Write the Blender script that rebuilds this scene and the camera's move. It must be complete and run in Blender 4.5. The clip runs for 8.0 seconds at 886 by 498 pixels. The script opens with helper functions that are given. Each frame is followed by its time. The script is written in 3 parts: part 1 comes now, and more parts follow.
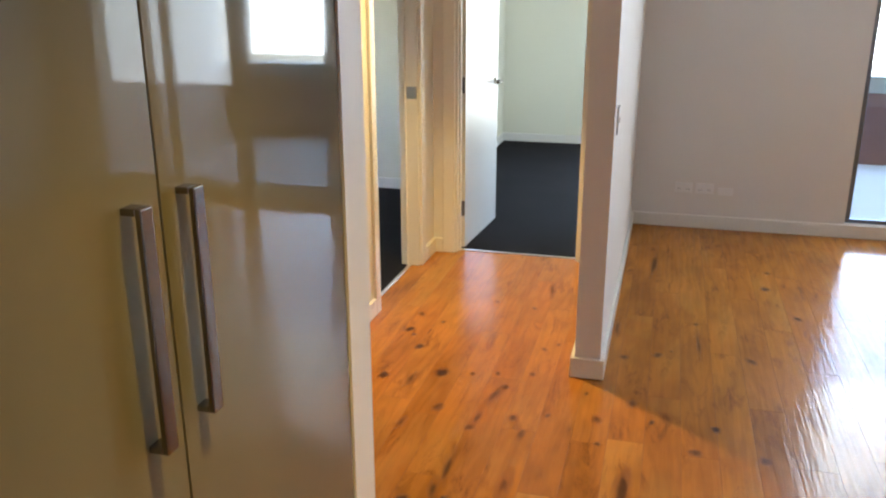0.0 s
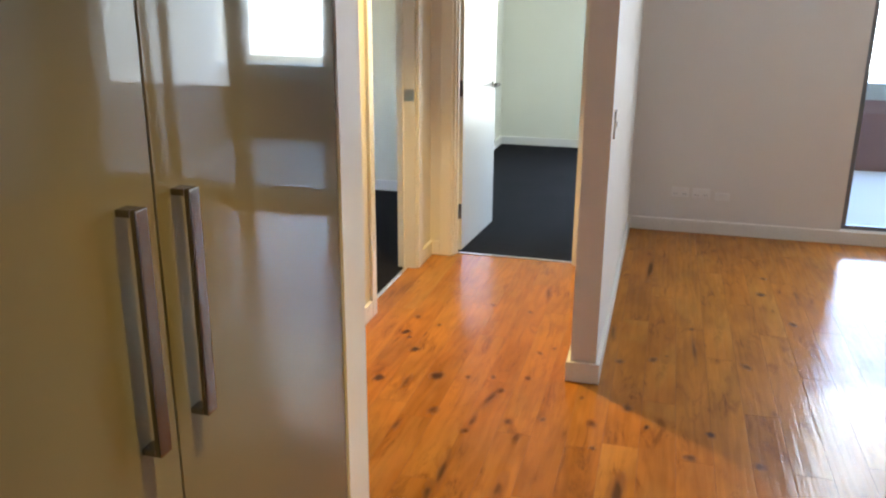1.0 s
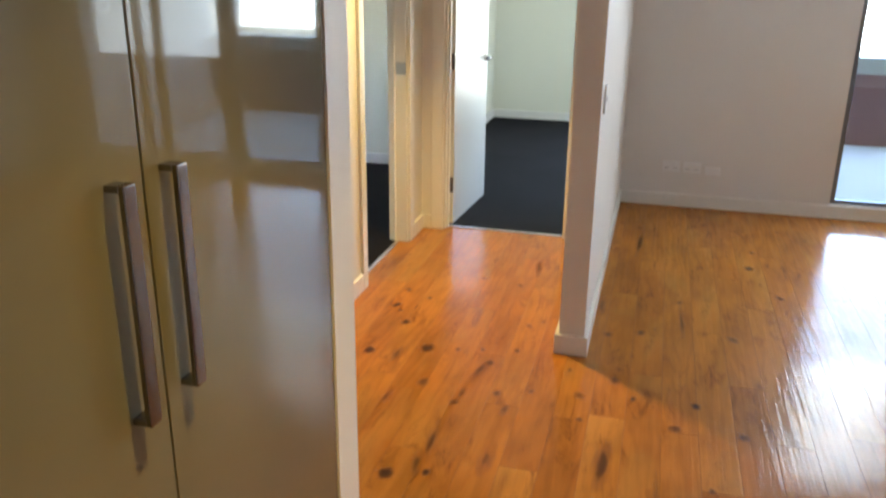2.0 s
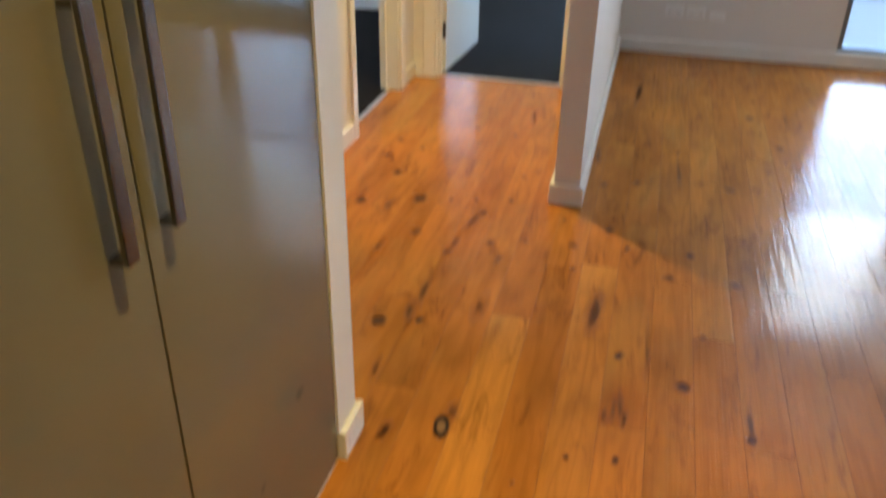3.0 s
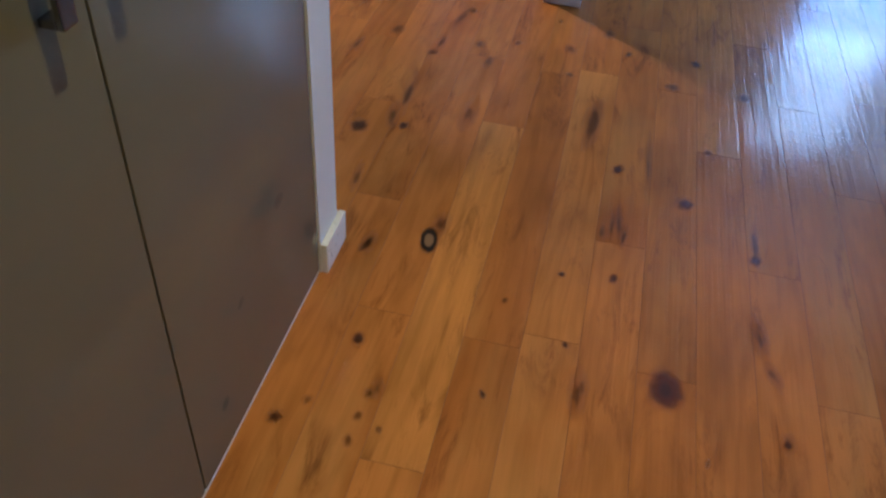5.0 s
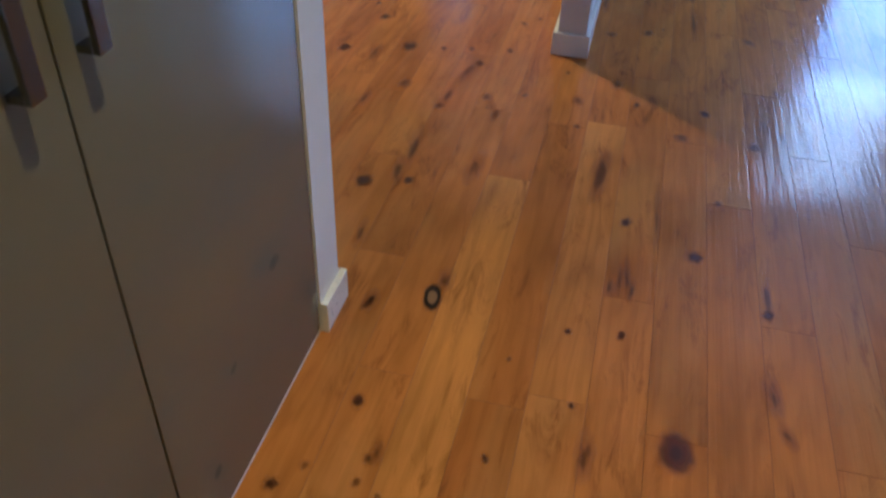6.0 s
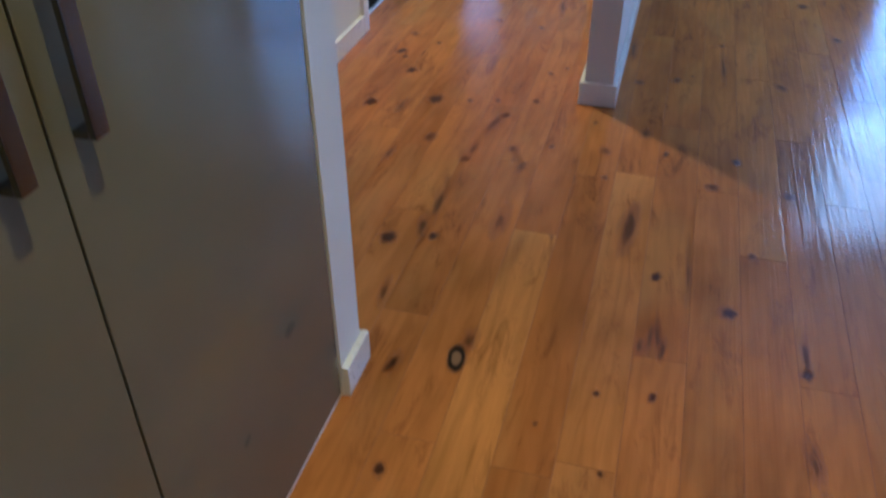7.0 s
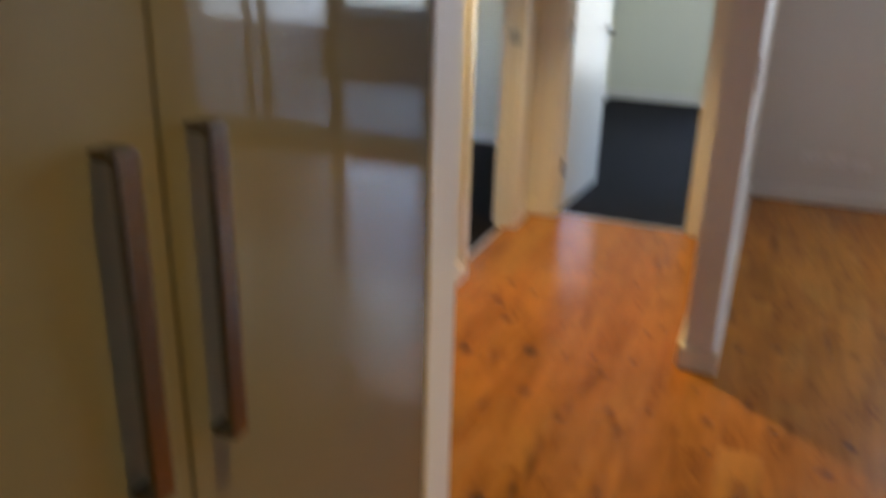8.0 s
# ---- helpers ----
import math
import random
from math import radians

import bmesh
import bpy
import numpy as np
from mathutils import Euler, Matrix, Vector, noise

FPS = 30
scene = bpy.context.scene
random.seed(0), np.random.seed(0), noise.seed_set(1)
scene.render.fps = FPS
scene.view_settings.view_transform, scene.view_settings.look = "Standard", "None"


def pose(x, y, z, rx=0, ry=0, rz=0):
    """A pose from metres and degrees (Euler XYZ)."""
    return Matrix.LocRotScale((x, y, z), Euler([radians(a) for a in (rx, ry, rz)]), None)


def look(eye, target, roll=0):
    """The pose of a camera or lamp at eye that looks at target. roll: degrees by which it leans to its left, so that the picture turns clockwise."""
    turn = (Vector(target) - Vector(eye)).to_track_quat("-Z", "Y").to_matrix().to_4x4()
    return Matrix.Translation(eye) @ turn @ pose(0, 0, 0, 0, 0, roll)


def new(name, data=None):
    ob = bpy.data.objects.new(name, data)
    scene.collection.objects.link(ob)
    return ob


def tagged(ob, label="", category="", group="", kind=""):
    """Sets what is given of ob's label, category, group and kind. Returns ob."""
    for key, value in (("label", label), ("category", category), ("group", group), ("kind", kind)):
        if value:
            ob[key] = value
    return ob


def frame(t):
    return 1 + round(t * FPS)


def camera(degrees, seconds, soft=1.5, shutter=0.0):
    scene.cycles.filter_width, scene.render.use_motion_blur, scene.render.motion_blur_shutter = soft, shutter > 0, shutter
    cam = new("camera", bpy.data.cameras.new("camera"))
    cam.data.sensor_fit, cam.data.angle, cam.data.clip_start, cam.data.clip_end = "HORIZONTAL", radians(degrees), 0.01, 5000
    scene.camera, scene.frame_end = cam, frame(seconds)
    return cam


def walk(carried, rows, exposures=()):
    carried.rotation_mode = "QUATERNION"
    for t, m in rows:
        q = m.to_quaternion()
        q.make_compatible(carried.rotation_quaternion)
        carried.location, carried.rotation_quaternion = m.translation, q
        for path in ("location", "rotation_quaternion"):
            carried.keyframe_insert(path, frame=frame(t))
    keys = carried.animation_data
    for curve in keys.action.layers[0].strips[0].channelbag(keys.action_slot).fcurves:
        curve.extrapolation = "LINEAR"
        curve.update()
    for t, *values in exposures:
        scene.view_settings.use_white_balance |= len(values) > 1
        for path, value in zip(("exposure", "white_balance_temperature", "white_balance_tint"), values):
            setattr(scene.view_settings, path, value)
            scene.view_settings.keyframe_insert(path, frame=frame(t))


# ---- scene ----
cam = camera(56.6, 8.0, soft=2.2, shutter=0.9)
PATH = [
    (0, (0.180, -3.341, 1.632), (-0.322, -1.502, 1.030), -0.11),
    (0.5, (0.182, -3.341, 1.634), (-0.318, -1.501, 1.033), 0.17),
    (1, (0.181, -3.339, 1.633), (-0.314, -1.495, 1.037), 0.41),
    (1.2, (0.183, -3.344, 1.639), (-0.307, -1.499, 1.043), 0.72),
    (2.3, (0.202, -3.356, 1.644), (-0.256, -1.549, 0.918), 0.80),
    (2.5, (0.189, -3.329, 1.625), (-0.254, -1.545, 0.837), 1.22),
    (3, (0.182, -3.296, 1.584), (-0.234, -1.600, 0.608), 1.03),
    (3.5, (0.149, -3.257, 1.528), (-0.203, -1.679, 0.351), 1.57),
    (4, (0.114, -3.223, 1.495), (-0.168, -1.758, 0.163), 3.09),
    (4.2, (0.101, -3.217, 1.463), (-0.157, -1.767, 0.110), 4.40),
    (5.3, (0.082, -3.133, 1.441), (-0.183, -1.656, 0.120), 4.57),
    (5.5, (0.080, -3.124, 1.453), (-0.192, -1.637, 0.143), 4.44),
    (6, (0.117, -3.099, 1.445), (-0.214, -1.577, 0.190), 2.63),
    (6.5, (0.157, -3.066, 1.447), (-0.247, -1.523, 0.241), 0.43),
    (7, (0.138, -3.031, 1.458), (-0.298, -1.474, 0.281), -0.14),
    (7.5, (0.081, -2.990, 1.499), (-0.385, -1.357, 0.442), 0.09),
    (7.7, (0.063, -2.974, 1.516), (-0.470, -1.298, 0.564), 0.59),
    (7.9, (0.044, -2.983, 1.538), (-0.581, -1.255, 0.750), 2.08),
    (8, (0.043, -2.990, 1.541), (-0.645, -1.251, 0.833), 1.47),
]
walk(cam, [(t, look(eye, target, roll)) for t, eye, target, roll in PATH],
     exposures=[(0, 4.74, 6650, 17), (2.5, 4.7, 6650, 14), (3.0, 4.6, 6250, 14), (3.5, 4.26, 4500, 14), (4.0, 3.92, 4120, 14), (5.5, 3.95, 4620, 20), (7.0, 3.95, 4260, 17), (7.5, 4.07, 5500, 16), (8, 4.1, 6500, 20)])

# ---- light ----
world = bpy.data.worlds.new("sky")
scene.world = world
world.use_nodes = True
wn, wl = world.node_tree.nodes, world.node_tree.links
sky = wn.new("ShaderNodeTexSky")
sky.sky_type = "NISHITA"
sky.sun_disc = False
sky.sun_elevation, sky.sun_rotation = radians(48), radians(200)
sky.air_density, sky.dust_density, sky.ozone_density = 1.2, 1.0, 1.3
wn["Background"].inputs["Strength"].default_value = 0.15
wl.new(sky.outputs["Color"], wn["Background"].inputs["Color"])
sun = new("sun", bpy.data.lights.new("sun", "SUN"))
sun.data.energy, sun.data.angle, sun.data.color = 2.0, radians(0.6), (1.0, 0.95, 0.87)
sun.matrix_world = look((-4, -9, 14), (0, 2, 0))

WARM = (1.0, 0.7, 0.29)


def spot(name, x, y, z, watts, cone, soft_edge):
    lamp = new(name, bpy.data.lights.new(name, "SPOT"))
    lamp.data.energy, lamp.data.spot_size, lamp.data.spot_blend = watts, radians(cone), soft_edge
    lamp.data.color, lamp.data.shadow_soft_size = WARM, 0.03
    lamp.location = (x, y, z)
    return lamp


CEIL = 2.6
spot("hall_lamp", -0.68, 0.43, CEIL - 0.02, 9.2, 80, 0.75).data.color = (1.0, 0.73, 0.25)
spot("kitchen_lamp", 0.14, -2.38, CEIL - 0.02, 9.2, 76, 1.0).data.color = (1.0, 0.71, 0.15)
# added out-of-view warm fill that lifts the living room wall
spot("living_lamp", 3.4, 1.2, CEIL - 0.02, 0.7, 150, 1.0).data.shadow_soft_size = 0.1


def daylight(name, eye, target, wide, high, watts):
    """Skylight standing in a window's opening."""
    lamp = new(name, bpy.data.lights.new(name, "AREA"))
    lamp.data.shape, lamp.data.size, lamp.data.size_y = "RECTANGLE", wide, high
    lamp.data.energy, lamp.data.color = watts, (0.75, 0.895, 1.0)
    lamp.matrix_world = look(eye, target)


# the living room sees sky between parapet and soffit only
daylight("window_daylight", (1.76, 2.715, 1.65), (1.76, 0.0, 1.65), 0.66, 1.0, 1.45)
daylight("window_side_daylight", (2.83, 2.715, 1.6), (2.83, 0.0, 1.6), 1.15, 1.4, 0.92)
daylight("bedroom_daylight", (1.22, 4.2, 1.6), (0.0, 4.2, 1.6), 2.3, 1.65, 0.75)
daylight("bedroom_end_daylight", (0.575, 5.83, 1.24), (0.575, 4.0, 1.24), 0.96, 2.0, 0.16)

# ---- materials ----


def material(name):
    m = bpy.data.materials.new(name)
    m.use_nodes = True
    n, l = m.node_tree.nodes, m.node_tree.links
    return m, n, l, n["Principled BSDF"]


def coords(n, l, scale, space="Object", shift=False):
    tc = n.new("ShaderNodeTexCoord")
    mp = n.new("ShaderNodeMapping")
    mp.inputs["Scale"].default_value = scale
    src = tc.outputs[space]
    if shift:
        info = n.new("ShaderNodeObjectInfo")
        mul = n.new("ShaderNodeVectorMath")
        mul.operation = "SCALE"
        mul.inputs[0].default_value = (7.3, 31.7, 3.1)
        l.new(info.outputs["Random"], mul.inputs["Scale"])
        add = n.new("ShaderNodeVectorMath")
        l.new(src, add.inputs[0])
        l.new(mul.outputs[0], add.inputs[1])
        src = add.outputs[0]
    l.new(src, mp.inputs["Vector"])
    return mp.outputs["Vector"]


def noise_tex(n, l, vec, scale, detail=4.0, rough=0.55, distort=0.0):
    t = n.new("ShaderNodeTexNoise")
    t.inputs["Scale"].default_value, t.inputs["Detail"].default_value = scale, detail
    t.inputs["Roughness"].default_value, t.inputs["Distortion"].default_value = rough, distort
    l.new(vec, t.inputs["Vector"])
    return t.outputs["Fac"]


def ramp(n, l, fac, *stops):
    r = n.new("ShaderNodeValToRGB")
    while len(r.color_ramp.elements) < len(stops):
        r.color_ramp.elements.new(0.5)
    for e, (p, c) in zip(r.color_ramp.elements, stops):
        e.position = p
        e.color = (*c, 1) if isinstance(c, tuple) else (c, c, c, 1)
    l.new(fac, r.inputs["Fac"])
    return r.outputs["Color"]


def mix(n, l, fac, a, b, mode="MIX"):
    m = n.new("ShaderNodeMix")
    m.data_type, m.blend_type = "RGBA", mode
    for sock, v in ((m.inputs["Factor"], fac), (m.inputs["A"], a), (m.inputs["B"], b)):
        if isinstance(v, (int, float)):
            sock.default_value = v
        elif isinstance(v, tuple):
            sock.default_value = (*v, 1)
        else:
            l.new(v, sock)
    return m.outputs["Result"]


def bump(n, l, bsdf, height, strength, dist):
    b = n.new("ShaderNodeBump")
    b.inputs["Strength"].default_value, b.inputs["Distance"].default_value = strength, dist
    l.new(height, b.inputs["Height"])
    l.new(b.outputs["Normal"], bsdf.inputs["Normal"])
    return b


def paint(name, color, rough=0.5, grain=0.0006):
    m, n, l, p = material(name)
    v = coords(n, l, (1, 1, 1))
    big = noise_tex(n, l, v, 1.7, 3)
    small = noise_tex(n, l, v, 55, 3)
    dark = tuple(c * 0.93 for c in color)
    l.new(mix(n, l, big, color, dark), p.inputs["Base Color"])
    l.new(ramp(n, l, small, (0.3, rough - 0.05), (0.7, rough + 0.07)), p.inputs["Roughness"])
    bump(n, l, p, noise_tex(n, l, v, 220, 2), 0.35, grain)
    return m


def wood(name):
    m, n, l, p = material(name)
    v = coords(n, l, (1, 0.07, 1), shift=True)
    fine = coords(n, l, (1, 0.025, 1), shift=True)
    swirl = noise_tex(n, l, v, 9, 5, 0.6, 1.6)
    grain = noise_tex(n, l, fine, 130, 4, 0.65)
    blotch = noise_tex(n, l, coords(n, l, (1, 0.4, 1), shift=True), 5, 3)
    info = n.new("ShaderNodeObjectInfo")
    base = ramp(n, l, info.outputs["Alpha"], (0.0, (0.34, 0.112, 0.014)), (0.3, (0.42, 0.15, 0.02)),
                (0.62, (0.46, 0.177, 0.026)), (0.82, (0.59, 0.25, 0.04)), (1.0, (0.39, 0.129, 0.016)))
    rings = ramp(n, l, swirl, (0.28, 0.78), (0.48, 1.0), (0.58, 0.88), (0.75, 1.06))
    c = mix(n, l, 0.75, base, rings, "MULTIPLY")
    c = mix(n, l, 0.45, c, ramp(n, l, grain, (0.3, 0.88), (0.62, 1.03)), "MULTIPLY")
    c = mix(n, l, 0.65, c, ramp(n, l, blotch, (0.26, 0.5), (0.44, 0.88), (0.66, 1.18)), "MULTIPLY")
    wave = n.new("ShaderNodeTexWave")
    wave.wave_type, wave.bands_direction = "BANDS", "X"
    wave.inputs["Scale"].default_value, wave.inputs["Distortion"].default_value = 3.6, 26.0
    wave.inputs["Detail"].default_value, wave.inputs["Detail Scale"].default_value = 3.0, 1.4
    l.new(coords(n, l, (1, 0.16, 1), shift=True), wave.inputs["Vector"])
    c = mix(n, l, 0.4, c, ramp(n, l, wave.outputs["Fac"], (0.1, 0.76), (0.5, 1.0), (1.0, 1.06)), "MULTIPLY")
    sap = noise_tex(n, l, coords(n, l, (1, 0.3, 1), shift=True), 3.2, 3, 0.5, 0.6)
    c = mix(n, l, ramp(n, l, sap, (0.54, 0.0), (0.72, 0.4)), c, (0.5, 0.26, 0.06))
    flecks = noise_tex(n, l, coords(n, l, (1, 0.16, 1), shift=True), 24, 2, 0.5, 0.8)
    c = mix(n, l, ramp(n, l, flecks, (0.79, 0.0), (0.88, 0.6)), c, (0.07, 0.028, 0.012))
    marks = noise_tex(n, l, coords(n, l, (1, 0.2, 1), shift=True), 15, 6, 0.75, 1.3)
    where = noise_tex(n, l, coords(n, l, (1, 0.5, 1), shift=True), 6.5, 2, 0.5)
    amount = n.new("ShaderNodeMath")
    amount.operation = "MULTIPLY"
    l.new(ramp(n, l, marks, (0.5, 0.0), (0.6, 0.4), (0.72, 0.8)), amount.inputs[0])
    l.new(ramp(n, l, where, (0.46, 0.12), (0.6, 1.0)), amount.inputs[1])
    c = mix(n, l, amount.outputs[0], c, (0.1, 0.03, 0.009))
    l.new(c, p.inputs["Base Color"])
    rib = noise_tex(n, l, coords(n, l, (1, 0.03, 1), shift=True), 62, 2, 0.5, 0.3)
    l.new(ramp(n, l, rib, (0.3, 0.36), (0.7, 0.5)), p.inputs["Roughness"])
    p.inputs["Specular IOR Level"].default_value = 0.04
    p.inputs["Coat Weight"].default_value = 0.56
    p.inputs["Coat IOR"].default_value = 1.36
    p.inputs["Coat Roughness"].default_value = 0.09
    b = bump(n, l, p, mix(n, l, 0.2, rib, grain), 0.7, 0.0023)
    l.new(b.outputs["Normal"], p.inputs["Coat Normal"])
    return m


def knot_wood(name, ring, ragged=0.9, strength=0.9, core=1.0):
    """Dark knot set in a plank: solid heart, uneven rim that runs out into the plank."""
    m, n, l, p = material(name)
    tc = n.new("ShaderNodeTexCoord")
    off = n.new("ShaderNodeVectorMath")
    off.operation = "SUBTRACT"
    off.inputs[1].default_value = (0.5, 0.5, 0.5)
    l.new(tc.outputs["Generated"], off.inputs[0])
    flat = n.new("ShaderNodeVectorMath")
    flat.operation = "MULTIPLY"
    flat.inputs[1].default_value = (2, 2, 0)
    l.new(off.outputs[0], flat.inputs[0])
    length = n.new("ShaderNodeVectorMath")
    length.operation = "LENGTH"
    l.new(flat.outputs[0], length.inputs[0])
    info = n.new("ShaderNodeObjectInfo")
    sh = n.new("ShaderNodeVectorMath")
    sh.operation = "SCALE"
    sh.inputs[0].default_value = (19.0, 7.0, 3.0)
    l.new(info.outputs["Random"], sh.inputs["Scale"])
    pos = n.new("ShaderNodeVectorMath")
    l.new(flat.outputs[0], pos.inputs[0])
    l.new(sh.outputs[0], pos.inputs[1])
    wob = noise_tex(n, l, pos.outputs[0], 1.5, 5, 0.65, 1.2)
    add = n.new("ShaderNodeMath")
    add.operation = "MULTIPLY_ADD"
    add.inputs[1].default_value = 0.4 if ring else ragged
    l.new(wob, add.inputs[0])
    l.new(length.outputs["Value"], add.inputs[2])
    sub = n.new("ShaderNodeMath")
    sub.operation = "SUBTRACT"
    sub.inputs[1].default_value = 0.2 if ring else ragged / 2
    l.new(add.outputs[0], sub.inputs[0])
    r = sub.outputs[0]
    if ring:
        col = ramp(n, l, r, (0.3, (0.24, 0.14, 0.06)), (0.42, (0.19, 0.105, 0.045)), (0.5, (0.012, 0.006, 0.003)), (0.68, (0.014, 0.006, 0.003)), (0.8, (0.14, 0.05, 0.018)))
        alpha = ramp(n, l, r, (0.7, 1.0), (0.78, 0.5), (0.97, 0.0))
    else:
        col = ramp(n, l, r, (0.1 * core, (0.05, 0.016, 0.007)), (0.3 * core, (0.13, 0.036, 0.01)), (0.45 * core, (0.22, 0.07, 0.014)))
        alpha = ramp(n, l, r, (0.16 * core, strength), (0.34 * core, strength * 0.7), (0.42 * core, 0.26), (0.9, 0.1), (1.0, 0.0))
    l.new(col, p.inputs["Base Color"])
    l.new(alpha, p.inputs["Alpha"])
    p.inputs["Roughness"].default_value = 0.45
    p.inputs["Specular IOR Level"].default_value = 0.2
    return m


def cupboard(name):
    m, n, l, p = material(name)
    v = coords(n, l, (1, 1, 1))
    CREAM = (0.134, 0.12, 0.08)
    tone = mix(n, l, noise_tex(n, l, v, 3, 3), CREAM, (0.12, 0.108, 0.071))
    # greasy scuffs low on the door, each with a ragged edge
    warp = noise_tex(n, l, v, 22, 4, 0.6)
    for cy, cz, wide, high in ((0.444, 0.385, 20.0, 30.0), (0.235, 0.295, 34.0, 45.0), (0.124, 0.129, 34.0, 40.0)):
        off = n.new("ShaderNodeVectorMath")
        off.operation = "SUBTRACT"
        off.inputs[1].default_value = (0, cy, cz)
        l.new(n["Texture Coordinate"].outputs["Object"], off.inputs[0])
        size = n.new("ShaderNodeVectorMath")
        size.operation = "MULTIPLY"
        size.inputs[1].default_value = (0, wide, high)
        l.new(off.outputs[0], size.inputs[0])
        far = n.new("ShaderNodeVectorMath")
        far.operation = "LENGTH"
        l.new(size.outputs[0], far.inputs[0])
        edge = n.new("ShaderNodeMath")
        l.new(far.outputs["Value"], edge.inputs[0])
        l.new(warp, edge.inputs[1])
        tone = mix(n, l, ramp(n, l, edge.outputs[0], (0.6, 0.5), (1.0, 0.25), (1.5, 0.0)), tone, (0.05, 0.05, 0.045))
    l.new(tone, p.inputs["Base Color"])
    smudge = noise_tex(n, l, v, 6, 4, 0.6)
    l.new(ramp(n, l, smudge, (0.35, 0.2), (0.75, 0.28)), p.inputs["Roughness"])
    p.inputs["Specular IOR Level"].default_value = 0.0
    p.inputs["Coat Weight"].default_value = 1.0
    p.inputs["Coat IOR"].default_value = 1.5
    p.inputs["Coat Roughness"].default_value = 0.035
    wavy = noise_tex(n, l, coords(n, l, (1, 1, 0.35)), 9, 1, 0.3)
    b = bump(n, l, p, wavy, 0.25, 0.001)
    l.new(b.outputs["Normal"], p.inputs["Coat Normal"])
    return m


def metal(name, color, rough):
    m, n, l, p = material(name)
    p.inputs["Base Color"].default_value = (*color, 1)
    p.inputs["Metallic"].default_value = 1.0
    p.inputs["Roughness"].default_value = rough
    return m


def carpet_pile(name):
    m, n, l, p = material(name)
    v = coords(n, l, (1, 1, 1))
    tuft = noise_tex(n, l, v, 260, 3, 0.7)
    wear = noise_tex(n, l, v, 2.2, 4)
    c = ramp(n, l, tuft, (0.3, (0.0045, 0.0038, 0.0044)), (0.7, (0.012, 0.0102, 0.0115)))
    l.new(mix(n, l, 0.5, c, ramp(n, l, wear, (0.3, 0.5), (0.7, 1.6)), "MULTIPLY"), p.inputs["Base Color"])
    p.inputs["Roughness"].default_value = 0.95
    p.inputs["Specular IOR Level"].default_value = 0.15
    bump(n, l, p, tuft, 0.9, 0.004)
    return m


def glass(name):
    m, n, l, p = material(name)
    p.inputs["Base Color"].default_value = (0.97, 1.0, 0.99, 1)
    p.inputs["Transmission Weight"].default_value = 1.0
    p.inputs["Roughness"].default_value = 0.0
    p.inputs["IOR"].default_value = 1.45
    return m


def masonry(name, a, b, scale):
    m, n, l, p = material(name)
    v = coords(n, l, (1, 1, 1))
    l.new(mix(n, l, noise_tex(n, l, v, scale, 5, 0.65), a, b), p.inputs["Base Color"])
    p.inputs["Roughness"].default_value = 0.8
    bump(n, l, p, noise_tex(n, l, v, scale * 18, 4), 0.5, 0.002)
    return m


def glow(name, color, strength):
    m, n, l, p = material(name)
    p.inputs["Emission Color"].default_value = (*color, 1)
    p.inputs["Emission Strength"].default_value = strength
    return m


M_WALL = paint("wall_paint", (0.76, 0.735, 0.695), 0.55)
M_BED = paint("bedroom_paint", (0.78, 0.77, 0.65), 0.6)
M_CEIL = paint("ceiling_paint", (0.8, 0.8, 0.79), 0.8)
M_TRIM = paint("trim_paint", (0.8, 0.78, 0.73), 0.3, 0.0003)
M_DOOR = paint("satin_door_enamel", (0.78, 0.78, 0.74), 0.27, 0.00006)
door_shader = M_DOOR.node_tree.nodes["Principled BSDF"]
door_shader.inputs["Specular IOR Level"].default_value = 0.7
M_DOOR.node_tree.links.remove(door_shader.inputs["Normal"].links[0])
M_DOOR.node_tree.links.remove(door_shader.inputs["Roughness"].links[0])
door_shader.inputs["Roughness"].default_value = 0.27
M_WOOD = wood("oak_plank")
M_KNOT = knot_wood("knot_heart", False, 1.5, 0.88, 1.5)
M_FAINT = knot_wood("faint_knot", False, 1.5, 0.6, 1.3)
M_HEART = knot_wood("large_knot_heart", False, 0.55, 0.98, 1.9)
M_STREAK = knot_wood("knot_streak", False, 1.6, 0.62)
M_JOINT = paint("joint_shadow_wood", (0.2, 0.075, 0.02), 0.7)
M_RING = knot_wood("ringed_knot", True)
M_SUB = masonry("subfloor", (0.12, 0.07, 0.035), (0.08, 0.045, 0.025), 8)
M_CUP = cupboard("gloss_cream_laminate")
M_CARC = paint("carcass_board", (0.7, 0.69, 0.66), 0.45)
M_STEEL = metal("brushed_steel", (0.22, 0.2, 0.185), 0.2)
M_SATIN = metal("satin_steel", (0.55, 0.53, 0.5), 0.35)
M_ALU = metal("window_aluminium", (0.2, 0.22, 0.25), 0.4)
M_TRIMALU = metal("threshold_aluminium", (0.75, 0.73, 0.7), 0.35)
M_CARPET = carpet_pile("charcoal_carpet")
M_GLASS = glass("clear_glass")
M_PLATE = paint("plastic_plate", (0.83, 0.82, 0.8), 0.35, 0.0001)
M_DARK = paint("socket_slot", (0.05, 0.05, 0.05), 0.5, 0.0001)
M_TILE = masonry("balcony_tile", (0.5, 0.54, 0.56), (0.44, 0.48, 0.5), 5)
M_BRICK = masonry("brown_render", (0.19, 0.1, 0.095), (0.15, 0.08, 0.077), 6)
M_RENDER = masonry("white_render", (0.75, 0.76, 0.77), (0.68, 0.69, 0.7), 4)
M_RAIL = metal("balcony_rail", (0.32, 0.35, 0.34), 0.45)
M_GROUND = masonry("far_ground", (0.14, 0.15, 0.1), (0.2, 0.19, 0.15), 0.05)
